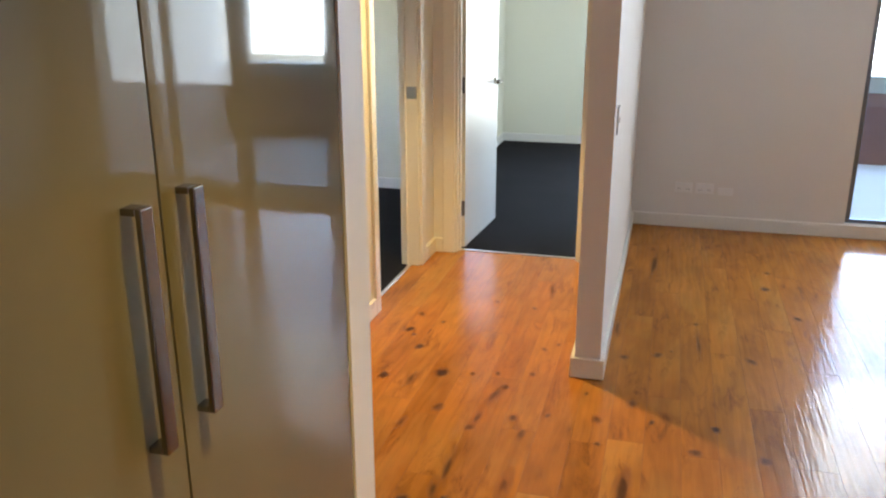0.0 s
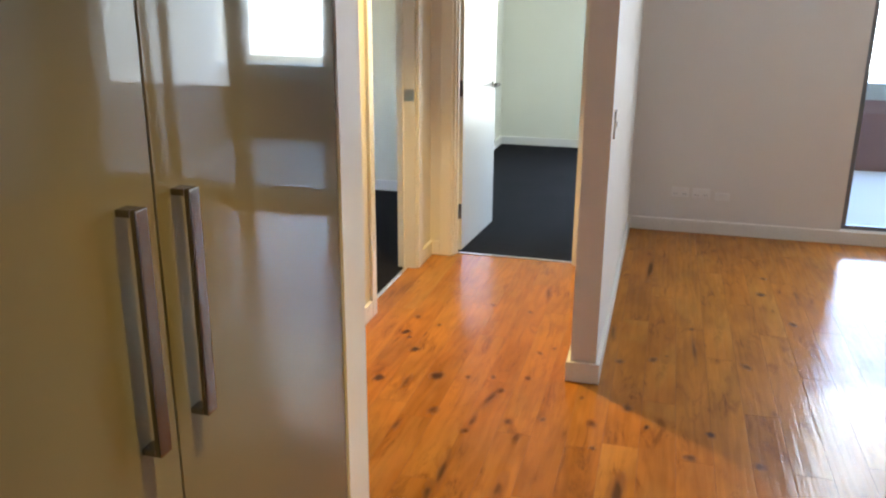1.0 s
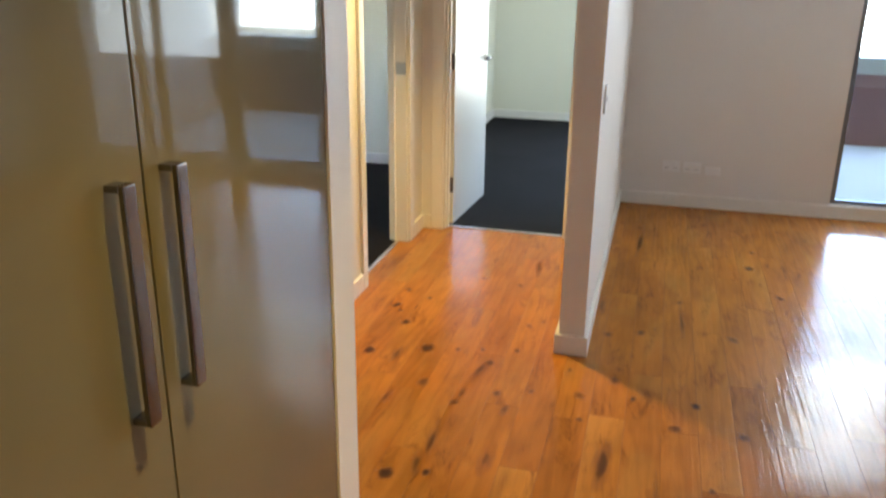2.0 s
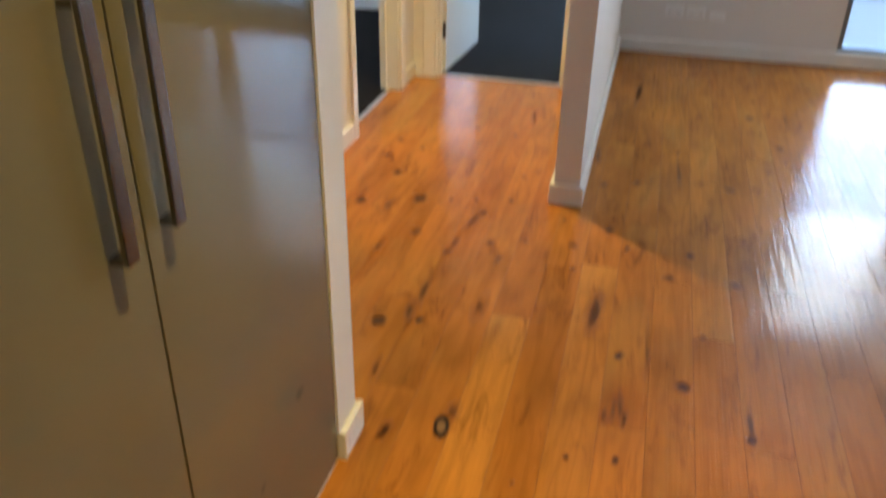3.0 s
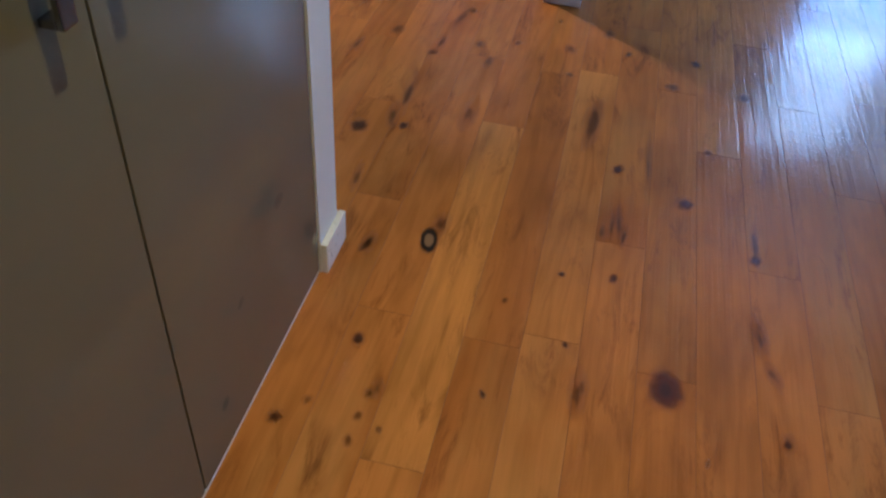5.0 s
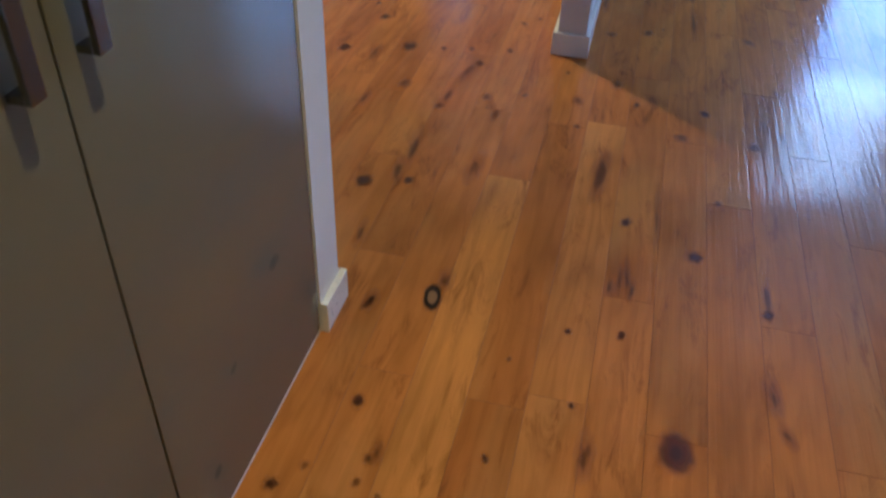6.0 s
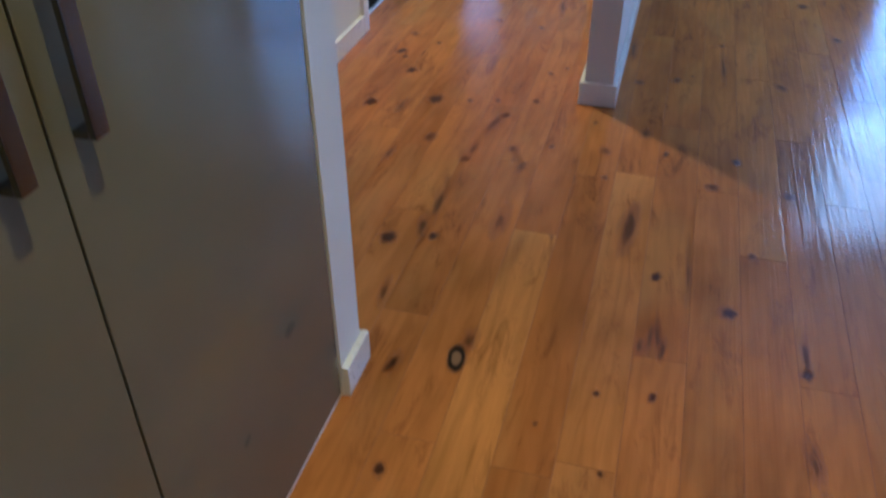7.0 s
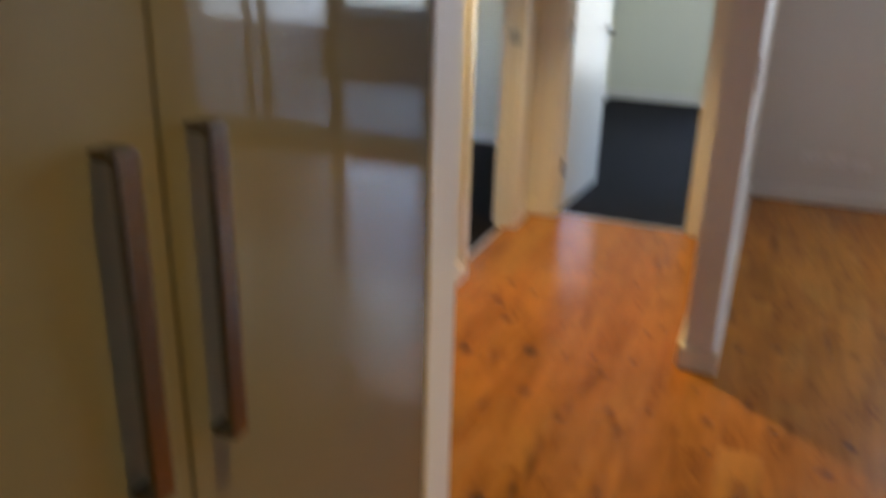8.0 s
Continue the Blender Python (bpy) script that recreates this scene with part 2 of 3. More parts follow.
M_BULB = glow("lamp_glow", WARM, 0.05)

# ---- mesh helpers ----


def box_bm(x0, x1, y0, y1, z0, z1, bevel=0.0, seg=2):
    bm = bmesh.new()
    bmesh.ops.create_cube(bm, size=1)
    for v in bm.verts:
        v.co = ((x0 + x1) / 2 + v.co.x * (x1 - x0), (y0 + y1) / 2 + v.co.y * (y1 - y0), (z0 + z1) / 2 + v.co.z * (z1 - z0))
    if bevel:
        bmesh.ops.bevel(bm, geom=bm.edges[:], offset=bevel, segments=seg, affect="EDGES", profile=0.5)
    return bm


def join(a, b):
    tmp = bpy.data.meshes.new("tmp")
    b.to_mesh(tmp)
    a.from_mesh(tmp)
    bpy.data.meshes.remove(tmp)
    b.free()
    return a


def part(name, bm, mat, parent=None, label="", smooth=False):
    me = bpy.data.meshes.new(name)
    bm.to_mesh(me)
    bm.free()
    me.materials.append(mat)
    if smooth:
        me.polygons.foreach_set("use_smooth", [True] * len(me.polygons))
    ob = new(name, me)
    if parent:
        ob.parent = parent
    if label:
        ob["label"] = label
    return ob


def cyl_bm(radius, depth, segs=24, bevel=0.0):
    bm = bmesh.new()
    bmesh.ops.create_cone(bm, cap_ends=True, segments=segs, radius1=radius, radius2=radius, depth=depth)
    if bevel:
        rim = [e for e in bm.edges if abs(e.verts[0].co.z - e.verts[1].co.z) < 1e-6]
        bmesh.ops.bevel(bm, geom=rim, offset=bevel, segments=2, affect="EDGES")
    return bm


def thing(name, label, category, group="", kind="", at=(0, 0, 0)):
    ob = new(name)
    ob.location = at
    return tagged(ob, label, category, group, kind)


def wall(name, label, mat, *boxes):
    bm = box_bm(*boxes[0])
    for b in boxes[1:]:
        join(bm, box_bm(*b))
    return tagged(part(name, bm, mat), label, "wall", kind="structure")


# ---- walls ----
HW = -1.23      # hall's long wall, painted face
BW = 1.6       # hall's end wall, painted face
FW = 2.612       # living room's end wall, painted face
SX0, SX1 = -0.133, -0.022   # spur wall
NY0, NY1 = -1.746, -1.62  # nib beside the cupboard
CX = -0.476     # cupboard door face
NX = -0.472     # nib wall face
WX0, WX1, WZ0, WZ1 = 1.403, 3.56, 0.085, 2.35
DX0, DX1 = -1.093, -0.281  # bedroom doorway
DY0, DY1 = 0.51, 1.294      # side room doorway
DH = 2.06
BX0, BX1, BY1 = -1.6, 1.27, 5.756

wall("wall_spur", "white painted spur wall standing on the oak floor", M_WALL, (SX0, SX1, 0, FW, 0, CEIL))
wall("wall_living_end", "white painted wall with a wide low window", M_WALL,
     (SX0, WX0, FW, FW + 0.12, 0, CEIL), (WX0, WX1, FW, FW + 0.12, 0, WZ0), (WX0, WX1, FW, FW + 0.12, WZ1, CEIL),
     (WX1, 4.0, FW, FW + 0.12, 0, CEIL))
wall("wall_hall_end", "cream lit painted wall round the bedroom doorway", M_WALL,
     (HW - 0.11, DX0, BW, BW + 0.11, 0, CEIL), (DX0, DX1, BW, BW + 0.11, DH, CEIL), (DX1, SX0, BW, BW + 0.11, 0, CEIL))
wall("wall_hall_side", "cream lit painted hall wall with an open doorway", M_WALL,
     (HW - 0.11, HW, NY1, DY0, 0, CEIL), (HW - 0.11, HW, DY0, DY1, DH, CEIL), (HW - 0.11, HW, DY1, BW, 0, CEIL))
wall("wall_nib", "narrow white painted nib wall beside the cupboard", M_WALL, (HW - 0.11, NX, NY0, NY1, 0, CEIL))
wall("wall_kitchen", "plain painted wall behind the cupboards", M_WALL, (HW - 0.11, HW - 0.01, -4.5, NY0, 0, CEIL))
wall("wall_south", "plain white painted wall", M_WALL, (HW - 0.11, 4.0, -4.6, -4.5, 0, CEIL))
wall("wall_east", "plain white painted wall", M_WALL, (3.9, 4.0, -4.6, FW + 0.12, 0, CEIL))
wall("wall_bedroom_end", "pale painted bedroom wall with a low window", M_BED,
     (BX0 - 0.1, 0.05, BY1, BY1 + 0.1, 0, CEIL), (1.1, BX1 + 0.1, BY1, BY1 + 0.1, 0, CEIL),
     (0.05, 1.1, BY1, BY1 + 0.1, 0, 0.18), (0.05, 1.1, BY1, BY1 + 0.1, 2.3, CEIL))
wall("wall_bedroom_west", "pale painted bedroom wall", M_BED, (HW - 0.11, HW - 0.01, BW + 0.11, 3.21, 0, CEIL), (BX0 - 0.1, BX0, 3.31, BY1, 0, CEIL))
wall("wall_bedroom_east", "pale painted bedroom wall with a window", M_BED,
     (BX1, BX1 + 0.1, FW + 0.12, 2.95, 0, CEIL), (BX1, BX1 + 0.1, 5.4, BY1, 0, CEIL),
     (BX1, BX1 + 0.1, 2.95, 5.4, 0, 0.72), (BX1, BX1 + 0.1, 2.95, 5.4, 2.5, CEIL))
RX0, RY0, RY1 = -4.2, -0.6, 3.21
wall("wall_side_room_end", "pale painted side room wall", M_BED, (RX0, HW - 0.01, RY1, RY1 + 0.1, 0, CEIL))
wall("wall_side_room_south", "pale painted side room wall", M_BED, (RX0, HW - 0.11, RY0 - 0.1, RY0, 0, CEIL))
wall("wall_side_room_west", "pale painted side room wall with a window", M_BED,
     (RX0 - 0.1, RX0, RY0 - 0.1, 0.9, 0, CEIL), (RX0 - 0.1, RX0, 1.8, RY1 + 0.1, 0, CEIL),
     (RX0 - 0.1, RX0, 0.9, 1.8, 0, 1.0), (RX0 - 0.1, RX0, 0.9, 1.8, 2.2, CEIL))
tagged(part("ceiling", join(box_bm(RX0 - 0.1, BX1 + 0.1, -4.6, BY1 + 0.1, CEIL, CEIL + 0.1), box_bm(BX1 + 0.1, 4.0, -4.6, FW + 0.12, CEIL, CEIL + 0.1)), M_CEIL),
       "flat white painted ceiling", "ceiling", kind="structure")

# ---- skirting and door trim ----
SK, SD = 0.092, 0.018


def board(label, *pieces):
    """One run of skirting: each piece is a length of board along a wall."""
    root = thing("baseboard", label, "baseboard", kind="structure")
    for x0, x1, y0, y1 in pieces:
        part("board", box_bm(x0, x1, y0, y1, 0, SK, 0.003), M_TRIM, root)


board("white painted square skirting round the spur wall end",
      (SX0 - SD, SX1 + SD, -SD, 0), (SX0 - SD, SX0, 0.001, BW), (SX1, SX1 + SD, 0.001, FW))
board("white painted skirting along the living room wall", (SX1 + SD + 0.001, 3.88, FW - SD, FW))
board("white painted skirting round the nib wall", (NX, NX + SD, NY0, NY1 + SD), (HW, NX - 0.002, NY1, NY1 + SD))
board("white painted skirting along the hall wall", (HW, HW + SD, NY1 + SD + 0.001, DY0 - 0.062), (HW, HW + SD, DY1 + 0.072, BW - SD))
board("white painted skirting beside the bedroom doorway", (HW + 0.001, DX0 - 0.072, BW - SD, BW))
board("white painted skirting round the bedroom", (BX0, BX1, BY1 - SD, BY1), (BX0, BX0 + SD, 3.31, BY1 - SD - 0.001), (BX1 - SD, BX1, FW + 0.12, BY1 - SD - 0.001))
board("white painted skirting round the side room", (RX0, HW - 0.13, RY1 - SD, RY1))
board("plain white skirting", (3.882, 3.9, -4.48, FW - SD - 0.001), (HW, 3.88, -4.5, -4.5 + SD))

fr = thing("door_frame", "cream lit white painted frame of the bedroom doorway", "door frame", kind="structure")
part("architrave", box_bm(DX0 - 0.07, DX0 + 0.004, BW - 0.018, BW, 0, DH + 0.07, 0.004), M_TRIM, fr)
part("architrave", box_bm(DX1 - 0.004, DX1 + 0.07, BW - 0.018, BW, 0, DH + 0.07, 0.004), M_TRIM, fr)
part("architrave", box_bm(DX0 + 0.005, DX1 - 0.005, BW - 0.018, BW, DH, DH + 0.07, 0.004), M_TRIM, fr)
part("jamb", box_bm(DX0 - 0.001, DX0 + 0.02, BW + 0.002, BW + 0.115, 0, DH, 0.002), M_TRIM, fr)
part("jamb", box_bm(DX1 - 0.02, DX1 + 0.001, BW + 0.002, BW + 0.115, 0, DH, 0.002), M_TRIM, fr)
part("head", box_bm(DX0 + 0.021, DX1 - 0.021, BW + 0.002, BW + 0.115, DH - 0.02, DH, 0.002), M_TRIM, fr)
part("door_stop", box_bm(DX0 + 0.02, DX0 + 0.032, BW + 0.03, BW + 0.068, 0, DH - 0.021, 0.002), M_TRIM, fr)
part("door_stop", box_bm(DX1 - 0.032, DX1 - 0.02, BW + 0.03, BW + 0.068, 0, DH - 0.021, 0.002), M_TRIM, fr)

fs = thing("door_frame", "cream lit white painted frame of the side room doorway", "door frame", kind="structure")
part("architrave", box_bm(HW, HW + 0.018, DY0 - 0.06, DY0 + 0.004, 0, DH + 0.07, 0.004), M_TRIM, fs)
part("architrave", box_bm(HW, HW + 0.018, DY1 - 0.004, DY1 + 0.07, 0, DH + 0.07, 0.004), M_TRIM, fs)
part("architrave", box_bm(HW, HW + 0.018, DY0 + 0.005, DY1 - 0.005, DH, DH + 0.07, 0.004), M_TRIM, fs)
part("jamb", box_bm(HW - 0.115, HW - 0.002, DY0 - 0.001, DY0 + 0.02, 0, DH, 0.002), M_TRIM, fs)
jam = part("jamb", box_bm(HW - 0.115, HW - 0.002, DY1 - 0.02, DY1 + 0.001, 0, DH, 0.002), M_TRIM, fs)
part("head", box_bm(HW - 0.115, HW - 0.002, DY0 + 0.021, DY1 - 0.021, DH - 0.02, DH, 0.002), M_TRIM, fs)
part("strike_plate", box_bm(HW - 0.068, HW - 0.006, DY1 - 0.0225, DY1 - 0.0195, 1.025, 1.095, 0.001), M_SATIN, jam, "brushed steel strike plate")
part("door_stop", box_bm(HW - 0.085, HW - 0.072, DY1 - 0.033, DY1 - 0.02, 0, DH - 0.021, 0.002), M_TRIM, fs)

tagged(part("threshold_strip", box_bm(DX0 + 0.021, DX1 - 0.021, BW + 0.052, BW + 0.072, 0.0, 0.006, 0.002), M_TRIMALU),
       "thin aluminium strip between carpet and oak floor", "threshold", "threshold strips", kind="structure")
tagged(part("threshold_strip", box_bm(HW - 0.072, HW - 0.052, DY0 + 0.021, DY1 - 0.021, 0.0, 0.006, 0.002), M_TRIMALU),
       "thin aluminium strip between carpet and oak floor", "threshold", "threshold strips", kind="structure")

# ---- carpets and floor base ----
tagged(part("carpet", join(join(box_bm(HW - 0.01, SX0, BW + 0.11, 3.31, -0.03, 0.004), box_bm(BX0, BX1, 3.31, BY1, -0.03, 0.004)), join(box_bm(DX0 + 0.02, DX1 - 0.02, BW + 0.066, BW + 0.11, -0.03, 0.004), box_bm(SX0, BX1, FW + 0.12, 3.31, -0.03, 0.004))), M_CARPET),
       "charcoal cut-pile bedroom carpet", "carpet", kind="structure")
tagged(part("carpet", join(box_bm(RX0, HW - 0.12, RY0, RY1, -0.03, 0.004), box_bm(HW - 0.12, HW - 0.066, RY0, BW, -0.03, 0.004)), M_CARPET),
       "charcoal cut-pile carpet of the side room", "carpet", kind="structure")
floor = tagged(part("floor", box_bm(HW - 0.06, 3.9, -4.5, FW, -0.05, -0.014), M_SUB),
               "knotty honey-brown oak plank floor with a satin sheen", "floor", kind="structure")

# ---- bedroom door, standing open ----
door = thing("door_1", "white flush bedroom door standing open over the carpet", "door", kind="structure", at=(-1.062, 1.69, 0))
door.rotation_euler = (0, 0, radians(86.5))
LW = 0.765
leaf = part("leaf", box_bm(0, LW, -0.0175, 0.0175, 0.012, DH - 0.024, 0.002), M_DOOR, door)
for z in (0.274, 1.062, 1.83):
    hb = box_bm(-0.003, 0.0, -0.016, 0.014, z - 0.05, z + 0.05, 0.001)
    pin = cyl_bm(0.007, 0.102, 16)
    bmesh.ops.translate(pin, verts=pin.verts, vec=(-0.006, 0.02, z))
    part("hinge", join(hb, pin), M_STEEL, door, "brushed steel butt hinge")


def lever_handle(parent, side):
    rose = cyl_bm(0.026, 0.008, 28, 0.002)
    bmesh.ops.rotate(rose, verts=rose.verts, matrix=Matrix.Rotation(radians(90), 3, "X"))
    bmesh.ops.translate(rose, verts=rose.verts, vec=(LW - 0.06, side * 0.0215, 1.02))
    neck = cyl_bm(0.009, 0.045, 16)
    bmesh.ops.rotate(neck, verts=neck.verts, matrix=Matrix.Rotation(radians(90), 3, "X"))
    bmesh.ops.translate(neck, verts=neck.verts, vec=(LW - 0.06, side * 0.042, 1.02))
    arm = cyl_bm(0.0085, 0.125, 16, 0.003)
    bmesh.ops.rotate(arm, verts=arm.verts, matrix=Matrix.Rotation(radians(90), 3, "Y"))
    bmesh.ops.translate(arm, verts=arm.verts, vec=(LW - 0.115, side * 0.062, 1.02))
    h = part("lever_handle", join(neck, arm), M_STEEL, parent, "satin steel door lever", smooth=True)
    part("rose", rose, M_SATIN, h)


lever_handle(door, -1)
lever_handle(door, 1)

# ---- tall cupboard ----
cup = thing("tall_cupboard", "tall cream gloss cupboard with two doors on the oak floor", "cupboard", at=(CX, -2.396, 0))


def cup_box(name, x0, x1, y0, y1, z0, z1, mat, parent, bevel=0.0015, label=""):
    return part(name, box_bm(x0 - CX, x1 - CX, y0 + 2.396, y1 + 2.396, z0, z1, bevel), mat, parent, label)


CB = -3.046
cup_box("body", HW, CX - 0.021, CB, NY0 - 0.001, 0.012, 2.3, M_CARC, cup)
cup_box("kickboard", CX - 0.05, CX - 0.001, CB, NY0 - 0.002, 0.0, 0.009, M_TRIM, cup, 0.001, "thin white strip along the floor")
for y0, y1, hy in ((-2.3938, NY0 - 0.004, -2.347), (CB, -2.3982, -2.47)):
    d = cup_box("cupboard_door", CX - 0.019, CX, y0, y1, 0.012, 2.3, M_CUP, cup)
    z0, z1, w, t = 1.02, 1.37, 0.026, 0.01
    bar = box_bm(0.021, 0.021 + t, hy + 2.396 - w / 2, hy + 2.396 + w / 2, z0, z1, 0.0022, 3)
    for zz in (z0, z1 - t):
        join(bar, box_bm(0.0, 0.022, hy + 2.396 - w / 2 + 0.0005, hy + 2.396 + w / 2 - 0.0005, zz + 0.0003, zz + t, 0.001))
    part("handle", bar, M_STEEL, d, "square brushed steel bow handle")
cup2 = thing("tall_cupboard", "plain cream gloss cupboard standing next in the row", "cupboard", at=(CX, -3.682, 0))
part("body", box_bm(HW - CX, -0.021, -0.64, 0.633, 0.012, 2.3, 0.001), M_CARC, cup2)
part("cupboard_door", box_bm(-0.019, 0, 0.002, 0.633, 0.012, 2.3, 0.0015), M_CUP, cup2)
part("cupboard_door", box_bm(-0.019, 0, -0.64, -0.002, 0.012, 2.3, 0.0015), M_CUP, cup2)

# ---- window and balcony ----
win = thing("window_1", "wide sliding window in dark aluminium frames", "window", kind="structure")
YF0, YF1 = FW + 0.03, FW + 0.085
part("sill", box_bm(WX0 + 0.001, WX1 - 0.001, FW - 0.002, YF0, WZ0, WZ0 + 0.012, 0.002), M_TRIM, win)
for nm, x0, x1, z0, z1 in (("bottom_rail", WX0, WX1, WZ0 + 0.001, WZ0 + 0.038), ("top_rail", WX0, WX1, WZ1 - 0.04, WZ1),
                           ("stile", WX0, WX0 + 0.035, WZ0 + 0.039, WZ1 - 0.041), ("stile", WX1 - 0.035, WX1, WZ0 + 0.039, WZ1 - 0.041),
                           ("mullion", 2.11, 2.24, WZ0 + 0.039, WZ1 - 0.041), ("mullion", 2.78, 2.85, WZ0 + 0.039, WZ1 - 0.041),
                           ("mullion", 2.94, 3.0, WZ0 + 0.039, WZ1 - 0.041)):
    part(nm, box_bm(x0, x1, YF0, YF1, z0, z1, 0.003), M_ALU, win)
for x0, x1 in ((WX0 + 0.035, 2.11), (2.24, 2.78), (2.85, 2.94), (3.0, WX1 - 0.035)):
    g = part("pane", box_bm(x0, x1, FW + 0.055, FW + 0.061, WZ0 + 0.038, WZ1 - 0.04), M_GLASS, win)
    g.visible_shadow = False

win2 = thing("window_2", "bedroom window in a white frame", "window", kind="structure")
for nm, y0, y1, z0, z1 in (("bottom_rail", 2.95, 5.4, 0.72, 0.76), ("top_rail", 2.95, 5.4, 2.46, 2.5), ("stile", 2.95, 2.99, 0.761, 2.459),
                           ("stile", 5.36, 5.4, 0.761, 2.459), ("mullion", 4.15, 4.2, 0.761, 2.459)):
    part(nm, box_bm(BX1 + 0.03, BX1 + 0.08, y0, y1, z0, z1, 0.002), M_TRIM, win2)
win4 = thing("window_4", "low bedroom window in a white frame", "window", kind="structure")
for nm, x0, x1, z0, z1 in (("bottom_rail", 0.05, 1.1, 0.18, 0.22), ("top_rail", 0.05, 1.1, 2.26, 2.3), ("stile", 0.05, 0.09, 0.221, 2.259), ("stile", 1.06, 1.1, 0.221, 2.259)):
    part(nm, box_bm(x0, x1, BY1 + 0.02, BY1 + 0.06, z0, z1, 0.002), M_TRIM, win4)
win3 = thing("window_3", "side room window in a white frame", "window", kind="structure")
for nm, y0, y1, z0, z1 in (("bottom_rail", 0.9, 1.8, 1.0, 1.04), ("top_rail", 0.9, 1.8, 2.16, 2.2), ("stile", 0.9, 0.94, 1.041, 2.159), ("stile", 1.76, 1.8, 1.041, 2.159)):
    part(nm, box_bm(RX0 - 0.08, RX0 - 0.03, y0, y1, z0, z1, 0.002), M_TRIM, win3)

BE = 5.36
balc = thing("balcony", "pale tiled balcony with a brown rendered parapet", "balcony", kind="structure")
part("slab", box_bm(BX1 + 0.1, 4.04, FW + 0.12, BE + 0.2, -0.25, -0.02), M_SUB, balc)
part("parapet", box_bm(BX1 + 0.1, 4.04, BE, BE + 0.14, -0.019, 0.68, 0.004), M_BRICK, balc)
part("parapet_cap", box_bm(BX1 + 0.1, 4.04, BE - 0.02, BE + 0.16, 0.681, 0.84, 0.008), M_RAIL, balc)
part("soffit", box_bm(BX1 + 0.101, 4.04, FW + 0.121, BE - 0.15, 2.5, 2.7), M_RENDER, balc)
part("divider", box_bm(3.84, 3.98, FW + 0.121, BE - 0.021, -0.004, 2.499, 0.004), M_RENDER, balc)
part("floor_tiles", box_bm(BX1 + 0.102, 3.839, FW + 0.122, BE - 0.001, -0.019, -0.005), M_TILE, balc)
tagged(part("ground", box_bm(-1500, 1500, -1500, 1500, -9.5, -9.0), M_GROUND), "distant dull ground below the balcony", "ground", kind="structure")

# ---- sockets, switch, lamps ----


def wall_plate(label, x0, x1, z0, z1, slots):
    w = thing("wall_plate", label, "wall plate", "plates on the living room wall", at=((x0 + x1) / 2, FW, (z0 + z1) / 2))
    hx, hz = (x1 - x0) / 2, (z1 - z0) / 2
    part("plate", box_bm(-hx, hx, -0.009, 0, -hz, hz, 0.003), M_PLATE, w)
    for sx in slots:
        part("switch_rocker", box_bm(sx - 0.008, sx + 0.008, -0.013, -0.0085, hz * 0.25, hz * 0.7, 0.001), M_PLATE, w)
        for dx, a in ((-0.008, 25), (0.008, -25)):
            s = box_bm(-0.0015, 0.0015, -0.0097, -0.0088, -0.005, 0.005)
            bmesh.ops.rotate(s, verts=s.verts, matrix=Matrix.Rotation(radians(a), 3, "Y"))
            bmesh.ops.translate(s, verts=s.verts, vec=(sx + dx, 0, -hz * 0.3))
            part("slot", s, M_DARK, w)


wall_plate("white double power socket on the wall", 0.268, 0.386, 0.252, 0.326, (-0.03, 0.03))
wall_plate("white double power socket on the wall", 0.41, 0.53, 0.25, 0.324, (-0.03, 0.03))
wall_plate("small white aerial outlet on the wall", 0.56, 0.662, 0.244, 0.3, ())
sw = thing("light_switch", "white light switch plate on the spur wall", "light switch", at=(SX1, 0.16, 1.112))
part("plate", box_bm(0, 0.009, -0.036, 0.036, -0.058, 0.058, 0.003), M_PLATE, sw)
part("switch_rocker", box_bm(0.0085, 0.0135, -0.007, 0.007, -0.012, 0.012, 0.002), M_PLATE, sw)


def downlight(x, y):
    d = thing("downlight", "round white recessed ceiling downlight, lit warm", "downlight", "ceiling downlights", at=(x, y, CEIL))
    ring = bmesh.new()
    pts = [(0.055, 0.0), (0.055, -0.006), (0.042, -0.008), (0.038, -0.002), (0.038, 0.0)]
    for i in range(32):
        a = i / 32 * 2 * math.pi
        for r, z in pts:
            ring.verts.new((r * math.cos(a), r * math.sin(a), z))
    ring.verts.ensure_lookup_table()
    k = len(pts)
    for i in range(32):
        for j in range(k - 1):
            ring.faces.new([ring.verts[(i % 32) * k + j], ring.verts[((i + 1) % 32) * k + j], ring.verts[((i + 1) % 32) * k + j + 1], ring.verts[(i % 32) * k + j + 1]])
    part("bezel", ring, M_TRIM, d, smooth=True)
    disc = cyl_bm(0.036, 0.002, 28)
    bmesh.ops.translate(disc, verts=disc.verts, vec=(0, 0, -0.002))
    part("lens", disc, M_BULB, d, "glowing warm lens")


downlight(-0.68, 0.43)
downlight(0.14, -2.38)
# unseen fitting, added only to house the living room fill light
downlight(3.4, 1.2)

# ---- oak planks ----
PW, PX, PL, TH = 0.135, 0.188, 1.3, 0.014
JOINTS = {-10: 0.1, -9: 0.62, -8: -0.2, -7: 0.9, -6: 0.8, -5: 0.38, -4: -1.41, -3: -1.83, -2: -2.24, -1: -1.858, 0: -1.807,
          1: -1.414, 2: -1.853, 3: -0.9, 4: -1.421, 5: -1.838, 6: -1.0}
